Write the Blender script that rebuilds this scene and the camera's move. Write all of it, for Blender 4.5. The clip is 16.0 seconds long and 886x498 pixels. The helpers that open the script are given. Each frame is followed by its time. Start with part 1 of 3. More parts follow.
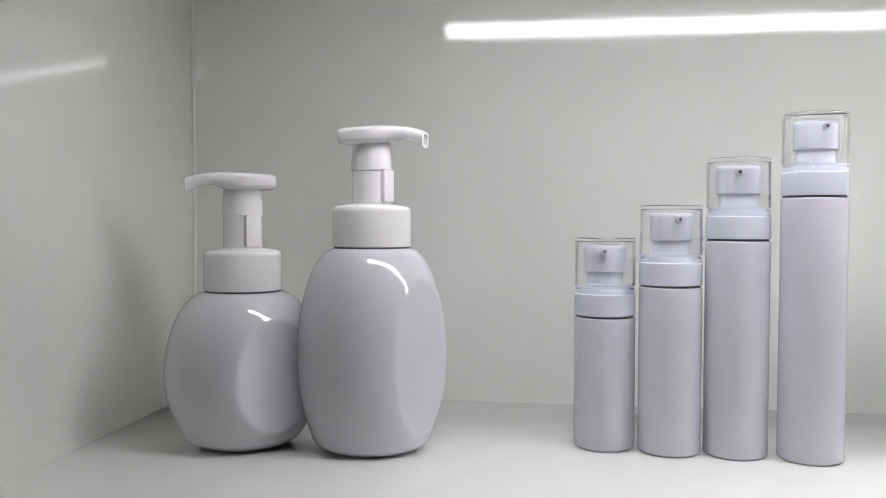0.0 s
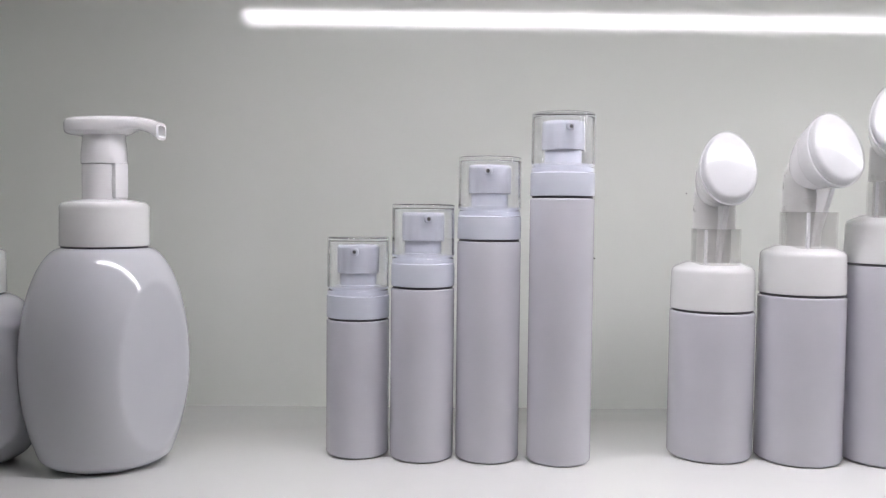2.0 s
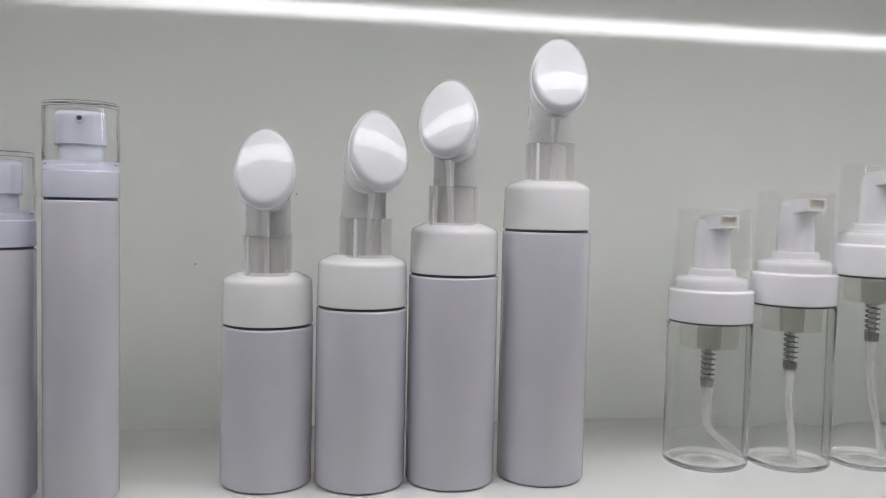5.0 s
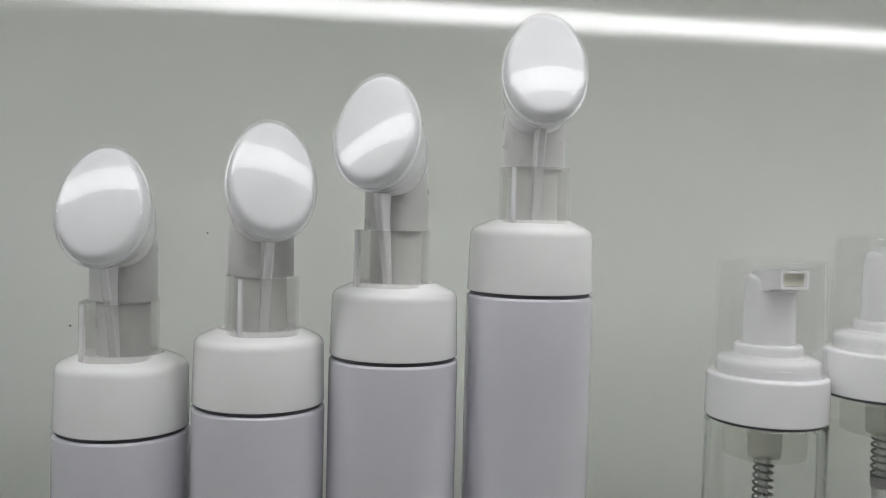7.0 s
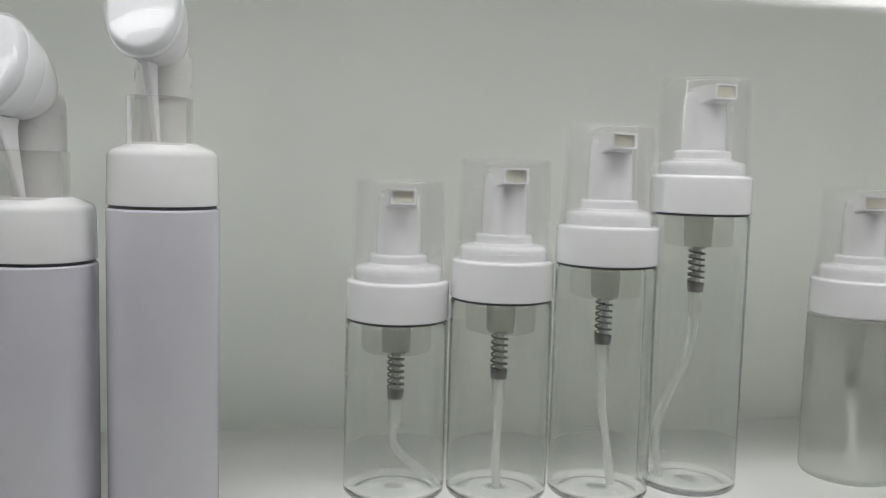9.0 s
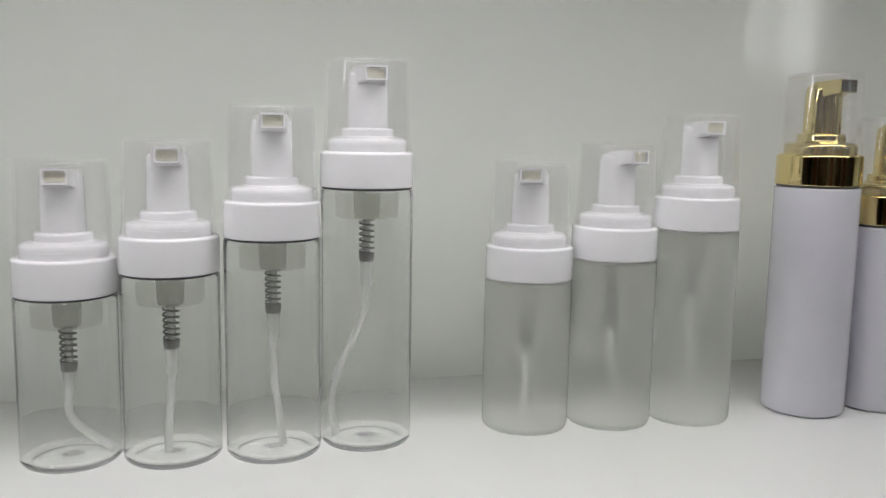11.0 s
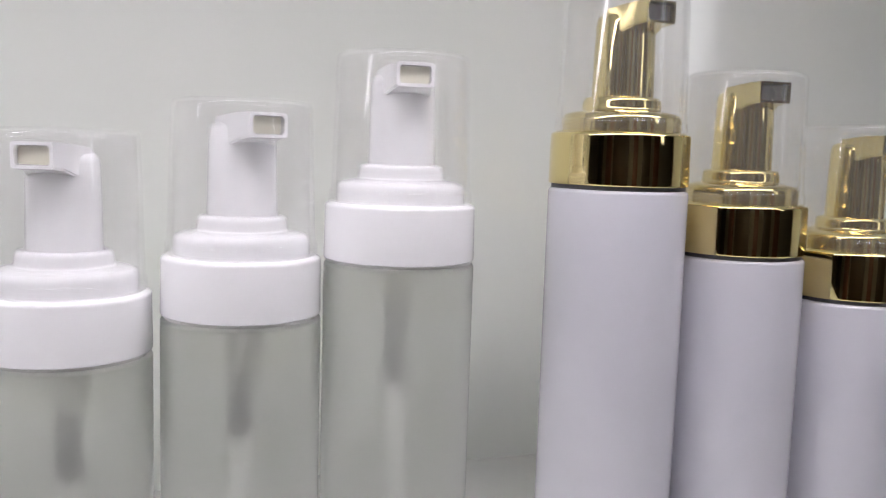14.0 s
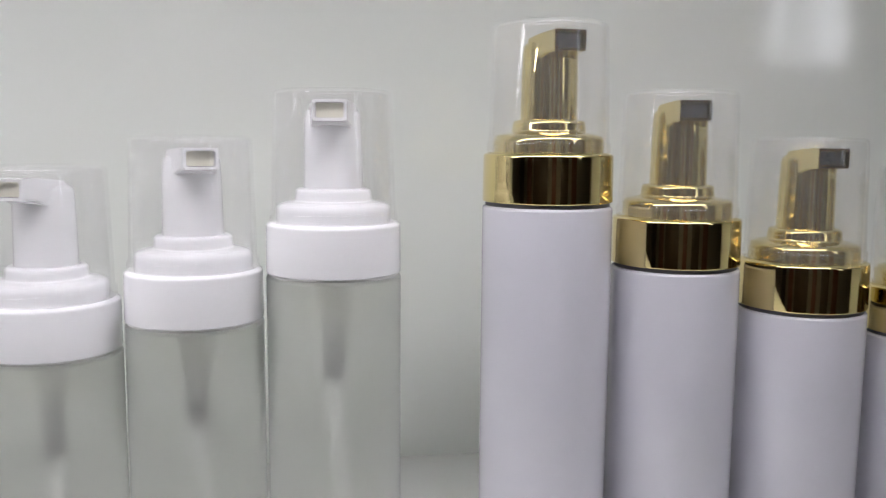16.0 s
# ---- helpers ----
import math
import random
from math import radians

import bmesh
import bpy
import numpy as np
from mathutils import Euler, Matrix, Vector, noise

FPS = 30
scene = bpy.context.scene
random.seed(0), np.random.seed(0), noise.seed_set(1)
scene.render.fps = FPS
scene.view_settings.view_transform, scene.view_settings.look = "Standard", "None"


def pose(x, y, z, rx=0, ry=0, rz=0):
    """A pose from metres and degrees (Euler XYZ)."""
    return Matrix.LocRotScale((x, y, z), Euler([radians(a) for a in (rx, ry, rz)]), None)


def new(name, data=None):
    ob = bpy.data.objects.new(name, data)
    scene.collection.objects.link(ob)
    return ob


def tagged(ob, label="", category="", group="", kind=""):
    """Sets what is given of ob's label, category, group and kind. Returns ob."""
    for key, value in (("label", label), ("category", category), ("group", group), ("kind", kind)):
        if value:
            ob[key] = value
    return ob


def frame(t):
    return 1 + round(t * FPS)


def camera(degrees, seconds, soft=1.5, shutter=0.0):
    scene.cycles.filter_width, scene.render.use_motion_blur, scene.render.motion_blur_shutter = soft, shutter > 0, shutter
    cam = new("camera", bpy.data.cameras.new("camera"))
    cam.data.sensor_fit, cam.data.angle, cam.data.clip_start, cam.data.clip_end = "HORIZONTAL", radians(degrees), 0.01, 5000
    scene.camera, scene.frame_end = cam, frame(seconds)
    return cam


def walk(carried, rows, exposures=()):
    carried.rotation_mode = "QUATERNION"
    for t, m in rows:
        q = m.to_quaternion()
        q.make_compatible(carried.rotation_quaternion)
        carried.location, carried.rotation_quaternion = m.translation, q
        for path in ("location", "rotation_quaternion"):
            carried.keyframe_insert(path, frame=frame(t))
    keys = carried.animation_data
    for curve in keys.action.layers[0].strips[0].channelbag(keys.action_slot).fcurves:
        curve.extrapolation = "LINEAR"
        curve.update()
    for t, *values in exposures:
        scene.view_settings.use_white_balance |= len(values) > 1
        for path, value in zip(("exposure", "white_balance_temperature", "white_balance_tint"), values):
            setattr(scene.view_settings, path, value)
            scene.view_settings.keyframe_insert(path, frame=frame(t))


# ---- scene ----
# The camera and its way along the shelf.
cam = camera(54.11, 16.0, soft=1.2, shutter=0.1)
PATH = [
    (0, pose(-0.0262, -0.0816, 0.1371, 87.87, -0.11, 7.75)),
    (0.5, pose(-0.0096, -0.0793, 0.1288, 88.73, -0.41, 7.35)),
    (1, pose(0.0117, -0.0748, 0.1288, 88.74, -0.76, 5.61)),
    (1.5, pose(0.0266, -0.0684, 0.1381, 87.70, -0.66, 2.67)),
    (2, pose(0.0439, -0.0552, 0.1427, 87.21, -0.58, -0.52)),
    (2.5, pose(0.0688, -0.0452, 0.1450, 87.06, -0.68, -3.34)),
    (3, pose(0.0968, -0.0441, 0.1514, 86.53, -1.03, -6.23)),
    (3.5, pose(0.1287, -0.0464, 0.1451, 87.34, -1.15, -8.06)),
    (4, pose(0.1657, -0.0478, 0.1448, 87.50, -1.30, -10.14)),
    (4.2, pose(0.1745, -0.0465, 0.1452, 87.50, -1.26, -11.37)),
    (6.3, pose(0.2617, 0.0776, 0.1637, 85.51, -1.25, -7.65)),
    (6.5, pose(0.2622, 0.0953, 0.1612, 86.40, -1.55, -8.08)),
    (7, pose(0.2752, 0.1165, 0.1648, 87.85, -1.48, -8.12)),
    (7.5, pose(0.2836, 0.1290, 0.1622, 88.45, -0.92, -8.26)),
    (8, pose(0.3128, 0.1170, 0.1584, 87.28, -0.62, -8.99)),
    (8.5, pose(0.3698, 0.0825, 0.1564, 85.58, -1.09, -8.95)),
    (9, pose(0.4149, 0.0434, 0.1568, 84.65, -1.53, -9.22)),
    (9.5, pose(0.4519, 0.0149, 0.1626, 84.27, -1.07, -9.70)),
    (10, pose(0.4842, -0.0034, 0.1603, 84.06, -0.65, -11.06)),
    (10.2, pose(0.4914, -0.0052, 0.1684, 82.66, -0.80, -11.96)),
    (12.3, pose(0.6203, 0.0101, 0.1495, 82.55, -1.20, -18.44)),
    (12.5, pose(0.6341, 0.0319, 0.1436, 82.89, -1.19, -19.18)),
    (13, pose(0.6813, 0.0846, 0.1487, 82.77, -1.53, -21.21)),
    (13.5, pose(0.7091, 0.1347, 0.1489, 82.92, -1.68, -21.87)),
    (14, pose(0.7219, 0.1762, 0.1489, 83.69, -1.80, -19.94)),
    (14.5, pose(0.7199, 0.2023, 0.1494, 85.46, -1.53, -15.84)),
    (15, pose(0.7160, 0.2030, 0.1531, 85.34, -0.48, -11.20)),
    (15.5, pose(0.7496, 0.1752, 0.1551, 84.54, -0.01, -8.45)),
    (16, pose(0.7926, 0.1281, 0.1625, 82.81, -0.46, -9.57)),
]
EXPOSURES = [
    (0, 0.35, 6450, 12),
    (1, 0.27, 6450, 12),
    (2, 0.16, 6400, 14),
    (3.5, -0.33, 6400, 14),
    (5, -0.38, 6450, 10),
    (6.5, -0.40, 6480, 6),
    (7, -0.46, 6480, 5),
    (8, -0.60, 6500, 3),
    (9, -0.47, 6500, 5),
    (10, -0.40, 6550, 7),
    (11.3, -0.22, 6500, 9),
    (12.5, 0.0, 6450, 12),
    (13.5, 0.13, 6400, 15),
    (14.5, 0.12, 6400, 16),
    (15, -0.03, 6350, 12),
    (16, 0.07, 6350, 13),
]
walk(cam, PATH, EXPOSURES)

# ---- light ----
world = bpy.data.worlds.new("world")
world.use_nodes = True
world.node_tree.nodes["Background"].inputs[0].default_value = (0.5, 0.52, 0.55, 1)
world.node_tree.nodes["Background"].inputs[1].default_value = 0.05
scene.world = world
LED_POWER = 14.5
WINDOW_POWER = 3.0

# The shelf compartment, in metres: inner faces.
X0, X1 = -0.307, 1.30
Y0, Y1 = 0.235, 0.556
Z1 = 0.345


# ---- materials ----
def material(name, build):
    m = bpy.data.materials.new(name)
    m.use_nodes = True
    nt = m.node_tree
    nt.nodes.clear()
    out = nt.nodes.new("ShaderNodeOutputMaterial")
    nt.links.new(build(nt), out.inputs["Surface"])
    return m


def node(nt, kind, **values):
    n = nt.nodes.new(kind)
    for key, value in values.items():
        n.inputs[key.replace("_", " ")].default_value = value
    return n


def noise_of(nt, scale, detail=3.0, stretch=(1, 1, 1), rough=0.5):
    co = nt.nodes.new("ShaderNodeTexCoord")
    mp = nt.nodes.new("ShaderNodeMapping")
    mp.inputs["Scale"].default_value = stretch
    nz = node(nt, "ShaderNodeTexNoise", Scale=scale, Detail=detail, Roughness=rough)
    nt.links.new(co.outputs["Object"], mp.inputs["Vector"])
    nt.links.new(mp.outputs["Vector"], nz.inputs["Vector"])
    return nz.outputs["Fac"]


def ramp(nt, fac, a, b, lo=0.3, hi=0.7):
    r = nt.nodes.new("ShaderNodeMapRange")
    r.inputs["From Min"].default_value, r.inputs["From Max"].default_value = lo, hi
    r.inputs["To Min"].default_value, r.inputs["To Max"].default_value = a, b
    nt.links.new(fac, r.inputs["Value"])
    return r.outputs["Result"]


def tint(nt, fac, a, b):
    mx = nt.nodes.new("ShaderNodeMix")
    mx.data_type = "RGBA"
    mx.inputs["A"].default_value, mx.inputs["B"].default_value = (*a, 1), (*b, 1)
    nt.links.new(fac, mx.inputs["Factor"])
    return mx.outputs["Result"]


def solid(name, a, b, rough=(0.2, 0.3), metal=0.0, grain=60.0, bump=0.02, bump_scale=900.0, bump_mm=0.05, coat=0.0, subsurface=0.0, ior=1.5):
    """An opaque surface: two tones in soft patches, roughness that varies, and a fine relief."""

    def build(nt):
        bs = nt.nodes.new("ShaderNodeBsdfPrincipled")
        nt.links.new(tint(nt, ramp(nt, noise_of(nt, grain), 0, 1), a, b), bs.inputs["Base Color"])
        nt.links.new(ramp(nt, noise_of(nt, grain * 2.3, 5), *rough), bs.inputs["Roughness"])
        bs.inputs["Metallic"].default_value = metal
        bs.inputs["IOR"].default_value = ior
        bs.inputs["Coat Weight"].default_value = coat
        bs.inputs["Coat Roughness"].default_value = 0.06
        if subsurface:
            bs.inputs["Subsurface Weight"].default_value = subsurface
            bs.inputs["Subsurface Radius"].default_value = (0.004, 0.004, 0.004)
            bs.inputs["Subsurface Scale"].default_value = 1.0
        bp = node(nt, "ShaderNodeBump", Strength=bump, Distance=bump_mm / 1000)
        nt.links.new(noise_of(nt, bump_scale, 2), bp.inputs["Height"])
        nt.links.new(bp.outputs["Normal"], bs.inputs["Normal"])
        if coat:
            nt.links.new(bp.outputs["Normal"], bs.inputs["Coat Normal"])
        return bs.outputs["BSDF"]

    return material(name, build)


def clear(name, colour, rough=0.0, ior=1.42, haze=0.0, haze_colour=(0.85, 0.87, 0.86), coat=0.0):
    """Clear plastic with a real wall; haze is the share of milky matter in it."""

    def build(nt):
        bs = nt.nodes.new("ShaderNodeBsdfPrincipled")
        bs.inputs["Base Color"].default_value = (*colour, 1)
        bs.inputs["Roughness"].default_value = rough
        bs.inputs["IOR"].default_value = ior
        bs.inputs["Transmission Weight"].default_value = 1.0
        bs.inputs["Coat Weight"].default_value = coat
        bs.inputs["Coat Roughness"].default_value = 0.02
        bp = node(nt, "ShaderNodeBump", Strength=0.12, Distance=0.0002)
        nt.links.new(noise_of(nt, 70, 2), bp.inputs["Height"])
        nt.links.new(bp.outputs["Normal"], bs.inputs["Normal"])
        if not haze:
            return bs.outputs[0]
        df = node(nt, "ShaderNodeBsdfDiffuse", Color=(*haze_colour, 1))
        tl = node(nt, "ShaderNodeBsdfTranslucent", Color=(*haze_colour, 1))
        both = node(nt, "ShaderNodeMixShader", Fac=0.5)
        nt.links.new(df.outputs[0], both.inputs[1])
        nt.links.new(tl.outputs[0], both.inputs[2])
        mh = node(nt, "ShaderNodeMixShader", Fac=haze)
        nt.links.new(bs.outputs[0], mh.inputs[1])
        nt.links.new(both.outputs[0], mh.inputs[2])
        return mh.outputs[0]

    return material(name, build)


def thin_clear(name, colour, haze, haze_colour, most=0.7, least=0.03, rough=0.03):
    """Very thin clear plastic: what is behind shows straight, slightly veiled, and the gloss grows towards the rims."""

    def build(nt):
        tr = node(nt, "ShaderNodeBsdfTransparent", Color=(*colour, 1))
        df = node(nt, "ShaderNodeBsdfDiffuse", Color=(*haze_colour, 1))
        tl = node(nt, "ShaderNodeBsdfTranslucent", Color=(*haze_colour, 1))
        gl = node(nt, "ShaderNodeBsdfGlossy", Color=(1, 1, 1, 1), Roughness=rough)
        lw = node(nt, "ShaderNodeLayerWeight", Blend=0.5)
        pw = nt.nodes.new("ShaderNodeMath")
        pw.operation = "POWER"
        pw.inputs[1].default_value = 4.0
        nt.links.new(lw.outputs["Facing"], pw.inputs[0])
        fr = nt.nodes.new("ShaderNodeMapRange")
        fr.inputs["To Min"].default_value, fr.inputs["To Max"].default_value = least, most
        nt.links.new(pw.outputs[0], fr.inputs["Value"])
        milk = node(nt, "ShaderNodeMixShader", Fac=0.5)
        nt.links.new(df.outputs[0], milk.inputs[1])
        nt.links.new(tl.outputs[0], milk.inputs[2])
        veil = node(nt, "ShaderNodeMixShader", Fac=haze)
        nt.links.new(tr.outputs[0], veil.inputs[1])
        nt.links.new(milk.outputs[0], veil.inputs[2])
        mx = nt.nodes.new("ShaderNodeMixShader")
        nt.links.new(fr.outputs[0], mx.inputs["Fac"])
        nt.links.new(veil.outputs[0], mx.inputs[1])
        nt.links.new(gl.outputs[0], mx.inputs[2])
        return mx.outputs[0]

    return material(name, build)


def frosted(name, colour, rough=0.42, ior=1.12):
    """Sandblasted clear plastic: what stands close behind it shows as a blur."""

    def build(nt):
        bs = nt.nodes.new("ShaderNodeBsdfPrincipled")
        bs.inputs["Base Color"].default_value = (*colour, 1)
        nt.links.new(ramp(nt, noise_of(nt, 70, 3), rough - 0.03, rough + 0.03), bs.inputs["Roughness"])
        bs.inputs["IOR"].default_value = ior
        bs.inputs["Transmission Weight"].default_value = 0.9
        return bs.outputs["BSDF"]

    return material(name, build)


def glow(name, colour, strength):
    def build(nt):
        return node(nt, "ShaderNodeEmission", Color=(*colour, 1), Strength=strength).outputs[0]

    return material(name, build)


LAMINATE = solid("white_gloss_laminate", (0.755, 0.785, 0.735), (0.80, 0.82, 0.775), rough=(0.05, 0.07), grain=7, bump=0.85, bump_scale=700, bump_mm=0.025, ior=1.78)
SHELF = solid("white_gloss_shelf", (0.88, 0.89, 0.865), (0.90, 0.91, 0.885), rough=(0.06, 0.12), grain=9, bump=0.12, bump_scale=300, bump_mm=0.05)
BODY = solid("lavender_white_plastic", (0.62, 0.617, 0.668), (0.645, 0.64, 0.69), rough=(0.03, 0.06), grain=40, bump=0.10, bump_scale=60, bump_mm=0.1, ior=1.70)
BODY_GLOSS = solid("grey_white_gloss_plastic", (0.60, 0.612, 0.652), (0.63, 0.642, 0.678), rough=(0.02, 0.04), grain=25, bump=0.2, bump_scale=50, bump_mm=0.1, ior=1.7)
WHITE = solid("white_plastic", (0.87, 0.87, 0.88), (0.89, 0.89, 0.90), rough=(0.1, 0.16), grain=50, bump=0.03)
WARM_WHITE = solid("warm_white_plastic", (0.85, 0.855, 0.85), (0.88, 0.885, 0.88), rough=(0.05, 0.09), grain=50, bump=0.03)
COOL = solid("pale_blue_white_plastic", (0.66, 0.69, 0.77), (0.69, 0.72, 0.795), rough=(0.18, 0.26), grain=50, bump=0.03)
# White plastic greyed to carry the shadow on brush stems and in frosted gaps.
SHADED_GREY = solid("shaded_pale_grey_plastic", (0.68, 0.68, 0.665), (0.72, 0.72, 0.705), rough=(0.25, 0.35), grain=50, bump=0.03)
# The COOL plastic, darkened for the shade the overcap casts on the head.
COOL_SHADED = solid("shaded_pale_blue_plastic", (0.55, 0.575, 0.645), (0.585, 0.61, 0.675), rough=(0.18, 0.26), grain=50, bump=0.03)
INNER = solid("cream_nozzle_inside", (0.70, 0.68, 0.55), (0.74, 0.72, 0.6), rough=(0.4, 0.5))
HOLE = solid("dark_hole", (0.03, 0.03, 0.035), (0.05, 0.05, 0.05), rough=(0.5, 0.6))
SEAM = solid("dark_seam", (0.06, 0.06, 0.07), (0.09, 0.09, 0.10), rough=(0.4, 0.6))
GOLD = solid("polished_gold_metallised_plastic", (0.76, 0.635, 0.30), (0.79, 0.66, 0.325), rough=(0.035, 0.07), metal=1.0, grain=30, bump=0.02, bump_scale=150)
STEEL = solid("spring_steel", (0.13, 0.13, 0.125), (0.18, 0.18, 0.17), rough=(0.25, 0.4), metal=1.0)
PUMP_GREY = solid("grey_pump_plastic", (0.12, 0.12, 0.115), (0.17, 0.17, 0.165), rough=(0.3, 0.5))
CLEAR_BASE = clear("clear_plastic_base", (0.985, 0.99, 0.985), ior=1.22, haze=0.12, coat=0.9)
CLEAR = clear("clear_plastic_wall", (0.965, 0.975, 0.962), ior=1.12, haze=0.012, coat=0.9)
CLEAR_CAP = clear("clear_cap_plastic", (0.975, 0.98, 0.985), ior=1.29, haze=0.02, coat=0.9)
FOAM_CAP = thin_clear("thin_clear_cap_plastic", (0.985, 0.985, 0.985), 0.06, (0.95, 0.96, 0.95), 0.65, 0.034, 0.055)
PEARL = solid("pearly_white_face", (0.66, 0.665, 0.675), (0.73, 0.735, 0.74), rough=(0.3, 0.4), grain=60, bump=0.3, bump_scale=120, bump_mm=0.1, ior=1.2)
SHELL = thin_clear("clear_brush_shell", (0.97, 0.975, 0.98), 0.16, (0.86, 0.87, 0.88), 0.45, 0.026, 0.05)
CLEAR_SLEEVE = thin_clear("milky_clear_sleeve", (0.975, 0.975, 0.97), 0.13, (0.82, 0.82, 0.80), 0.4, 0.03, 0.05)
TUBE = thin_clear("milky_tube", (0.95, 0.95, 0.94), 0.32, (0.92, 0.93, 0.92), 0.5, 0.03, 0.1)
HOUSING = thin_clear("milky_housing", (0.965, 0.965, 0.945), 0.07, (0.74, 0.73, 0.68), 0.4, 0.03, 0.1)
CORE = thin_clear("grey_pump_core", (0.90, 0.90, 0.885), 0.17, (0.52, 0.52, 0.49), 0.4, 0.03, 0.15)
RING = clear("pale_clear_ring", (0.95, 0.96, 0.98), rough=0.01, ior=1.46, haze=0.07, haze_colour=(0.75, 0.78, 0.86), coat=0.8)
SEE_THROUGH = (CLEAR, CLEAR_BASE, CLEAR_CAP, FOAM_CAP, SHELL, CLEAR_SLEEVE, TUBE, HOUSING, CORE, RING)
FROST = frosted("frosted_plastic", (0.85, 0.862, 0.835), rough=0.46)
SEALANT = solid("white_sealant", (0.74, 0.76, 0.72), (0.78, 0.80, 0.76), rough=(0.35, 0.5))
DARK_WOOD = solid("dark_brown_panel", (0.10, 0.062, 0.045), (0.14, 0.088, 0.062), rough=(0.3, 0.45), grain=4)
RED_WOOD = solid("red_brown_panel", (0.24, 0.10, 0.075), (0.29, 0.125, 0.09), rough=(0.35, 0.5), grain=4)
ROOM = solid("dark_room_wall", (0.36, 0.32, 0.29), (0.41, 0.37, 0.335), rough=(0.6, 0.8), grain=3)
ROOM_FLOOR = solid("room_floor", (0.10, 0.09, 0.08), (0.13, 0.12, 0.11), rough=(0.4, 0.6), grain=3)
ALU = solid("aluminium_profile", (0.75, 0.75, 0.76), (0.8, 0.8, 0.8), rough=(0.3, 0.4), metal=1.0)
LED = glow("led_diffuser", (1.0, 0.965, 0.995), LED_POWER)
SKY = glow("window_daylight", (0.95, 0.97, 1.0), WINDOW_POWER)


# ---- building helpers ----
def finish(bm, sharp=32):
    bmesh.ops.remove_doubles(bm, verts=bm.verts, dist=2e-6)
    bmesh.ops.recalc_face_normals(bm, faces=bm.faces)
    for f in bm.faces:
        f.smooth = True
    for e in bm.edges:
        if len(e.link_faces) == 2 and e.calc_face_angle(0) > radians(sharp):
            e.smooth = False


def part(name, bm, mat, parent=None, label=""):
    finish(bm)
    me = bpy.data.meshes.new(name)
    bm.to_mesh(me)
    bm.free()
    me.materials.append(mat)
    ob = new(name, me)
    if parent:
        ob.parent = parent
    if mat in SEE_THROUGH or mat == FROST:
        ob.visible_shadow = False
    if label:
        ob["label"] = label
    return ob


def thing(name, place, label, category, group="", turn=0.0):
    ob = new(name)
    ob.empty_display_size = 0.01
    ob.matrix_basis = pose(*place, 0, 0, turn)
    return tagged(ob, label, category, group)


def soften(points, steps=4):
    """A profile of (radius, height[, rounding]) with its corners rounded."""
    out = []
    n = len(points)
    for i, p in enumerate(points):
        q = Vector(p[:2])
        rad = p[2] if len(p) > 2 else 0
        if not rad or i in (0, n - 1):
            out.append(q)
            continue
        a, b = Vector(points[i - 1][:2]) - q, Vector(points[i + 1][:2]) - q
        k = min(rad, a.length * 0.49, b.length * 0.49)
        a, b = q + a.normalized() * k, q + b.normalized() * k
        for s in range(steps + 1):
            u = s / steps
            out.append(a * (1 - u) ** 2 + q * 2 * u * (1 - u) + b * u * u)
    return out


def lathe(points, segments=48, at=(0, 0), bm=None, oval=(1, 1)):
    """A turned body from a profile; a point at radius 0 closes it."""
    bm = bm or bmesh.new()
    rows = []
    for r, z in soften(points):
        if r < 1e-6:
            rows.append([bm.verts.new((at[0], at[1], z))])
        else:
            rows.append([bm.verts.new((at[0] + r * oval[0] * math.cos(2 * math.pi * k / segments), at[1] + r * oval[1] * math.sin(2 * math.pi * k / segments), z)) for k in range(segments)])
    for a, b in zip(rows, rows[1:]):
        for k in range(segments):
            j = (k + 1) % segments
            quad = [a[k % len(a)], a[j % len(a)], b[j % len(b)], b[k % len(b)]]
            quad = list(dict.fromkeys(quad))
            if len(quad) > 2:
                bm.faces.new(quad)
    return bm


def sweep(path, radius, segments=12, bm=None, caps=True, oval=1.0):
    """A round bar along a line of points; radius may be a list."""
    bm = bm or bmesh.new()
    pts = [Vector(p) for p in path]
    rings, side = [], None
    for i, p in enumerate(pts):
        d = (pts[min(i + 1, len(pts) - 1)] - pts[max(i - 1, 0)]).normalized()
        if side is None:
            side = d.orthogonal().normalized()
        side = (side - d * side.dot(d)).normalized()
        up = d.cross(side)
        r = radius[i] if isinstance(radius, (list, tuple)) else radius
        rings.append([bm.verts.new(p + r * (math.cos(a) * side + math.sin(a) * oval * up)) for a in (2 * math.pi * k / segments for k in range(segments))])
    for a, b in zip(rings, rings[1:]):
        for k in range(segments):
            bm.faces.new((a[k], a[(k + 1) % segments], b[(k + 1) % segments], b[k]))
    if caps:
        bm.faces.new(rings[0][::-1])
        bm.faces.new(rings[-1])
    return bm


def bezier(a, b, c, d, n=16):
    a, b, c, d = map(Vector, (a, b, c, d))
    return [a * (1 - u) ** 3 + b * 3 * u * (1 - u) ** 2 + c * 3 * u * u * (1 - u) + d * u**3 for u in (i / n for i in range(n + 1))]


def box(x0, x1, y0, y1, z0, z1, bevel=0.0, bm=None, segments=2):
    bm = bm or bmesh.new()
    made = bmesh.ops.create_cube(bm, size=1)["verts"]
    for v in made:
        v.co = Vector(((x0 + x1) / 2 + v.co.x * (x1 - x0), (y0 + y1) / 2 + v.co.y * (y1 - y0), (z0 + z1) / 2 + v.co.z * (z1 - z0)))
    if bevel:
        edges = list({e for v in made for e in v.link_edges})
        bmesh.ops.bevel(bm, geom=edges, offset=bevel, segments=segments, affect="EDGES", profile=0.5)
    return bm


def structure(name, bm, mat, label, category):
    return tagged(part(name, bm, mat), label, category, kind="structure")


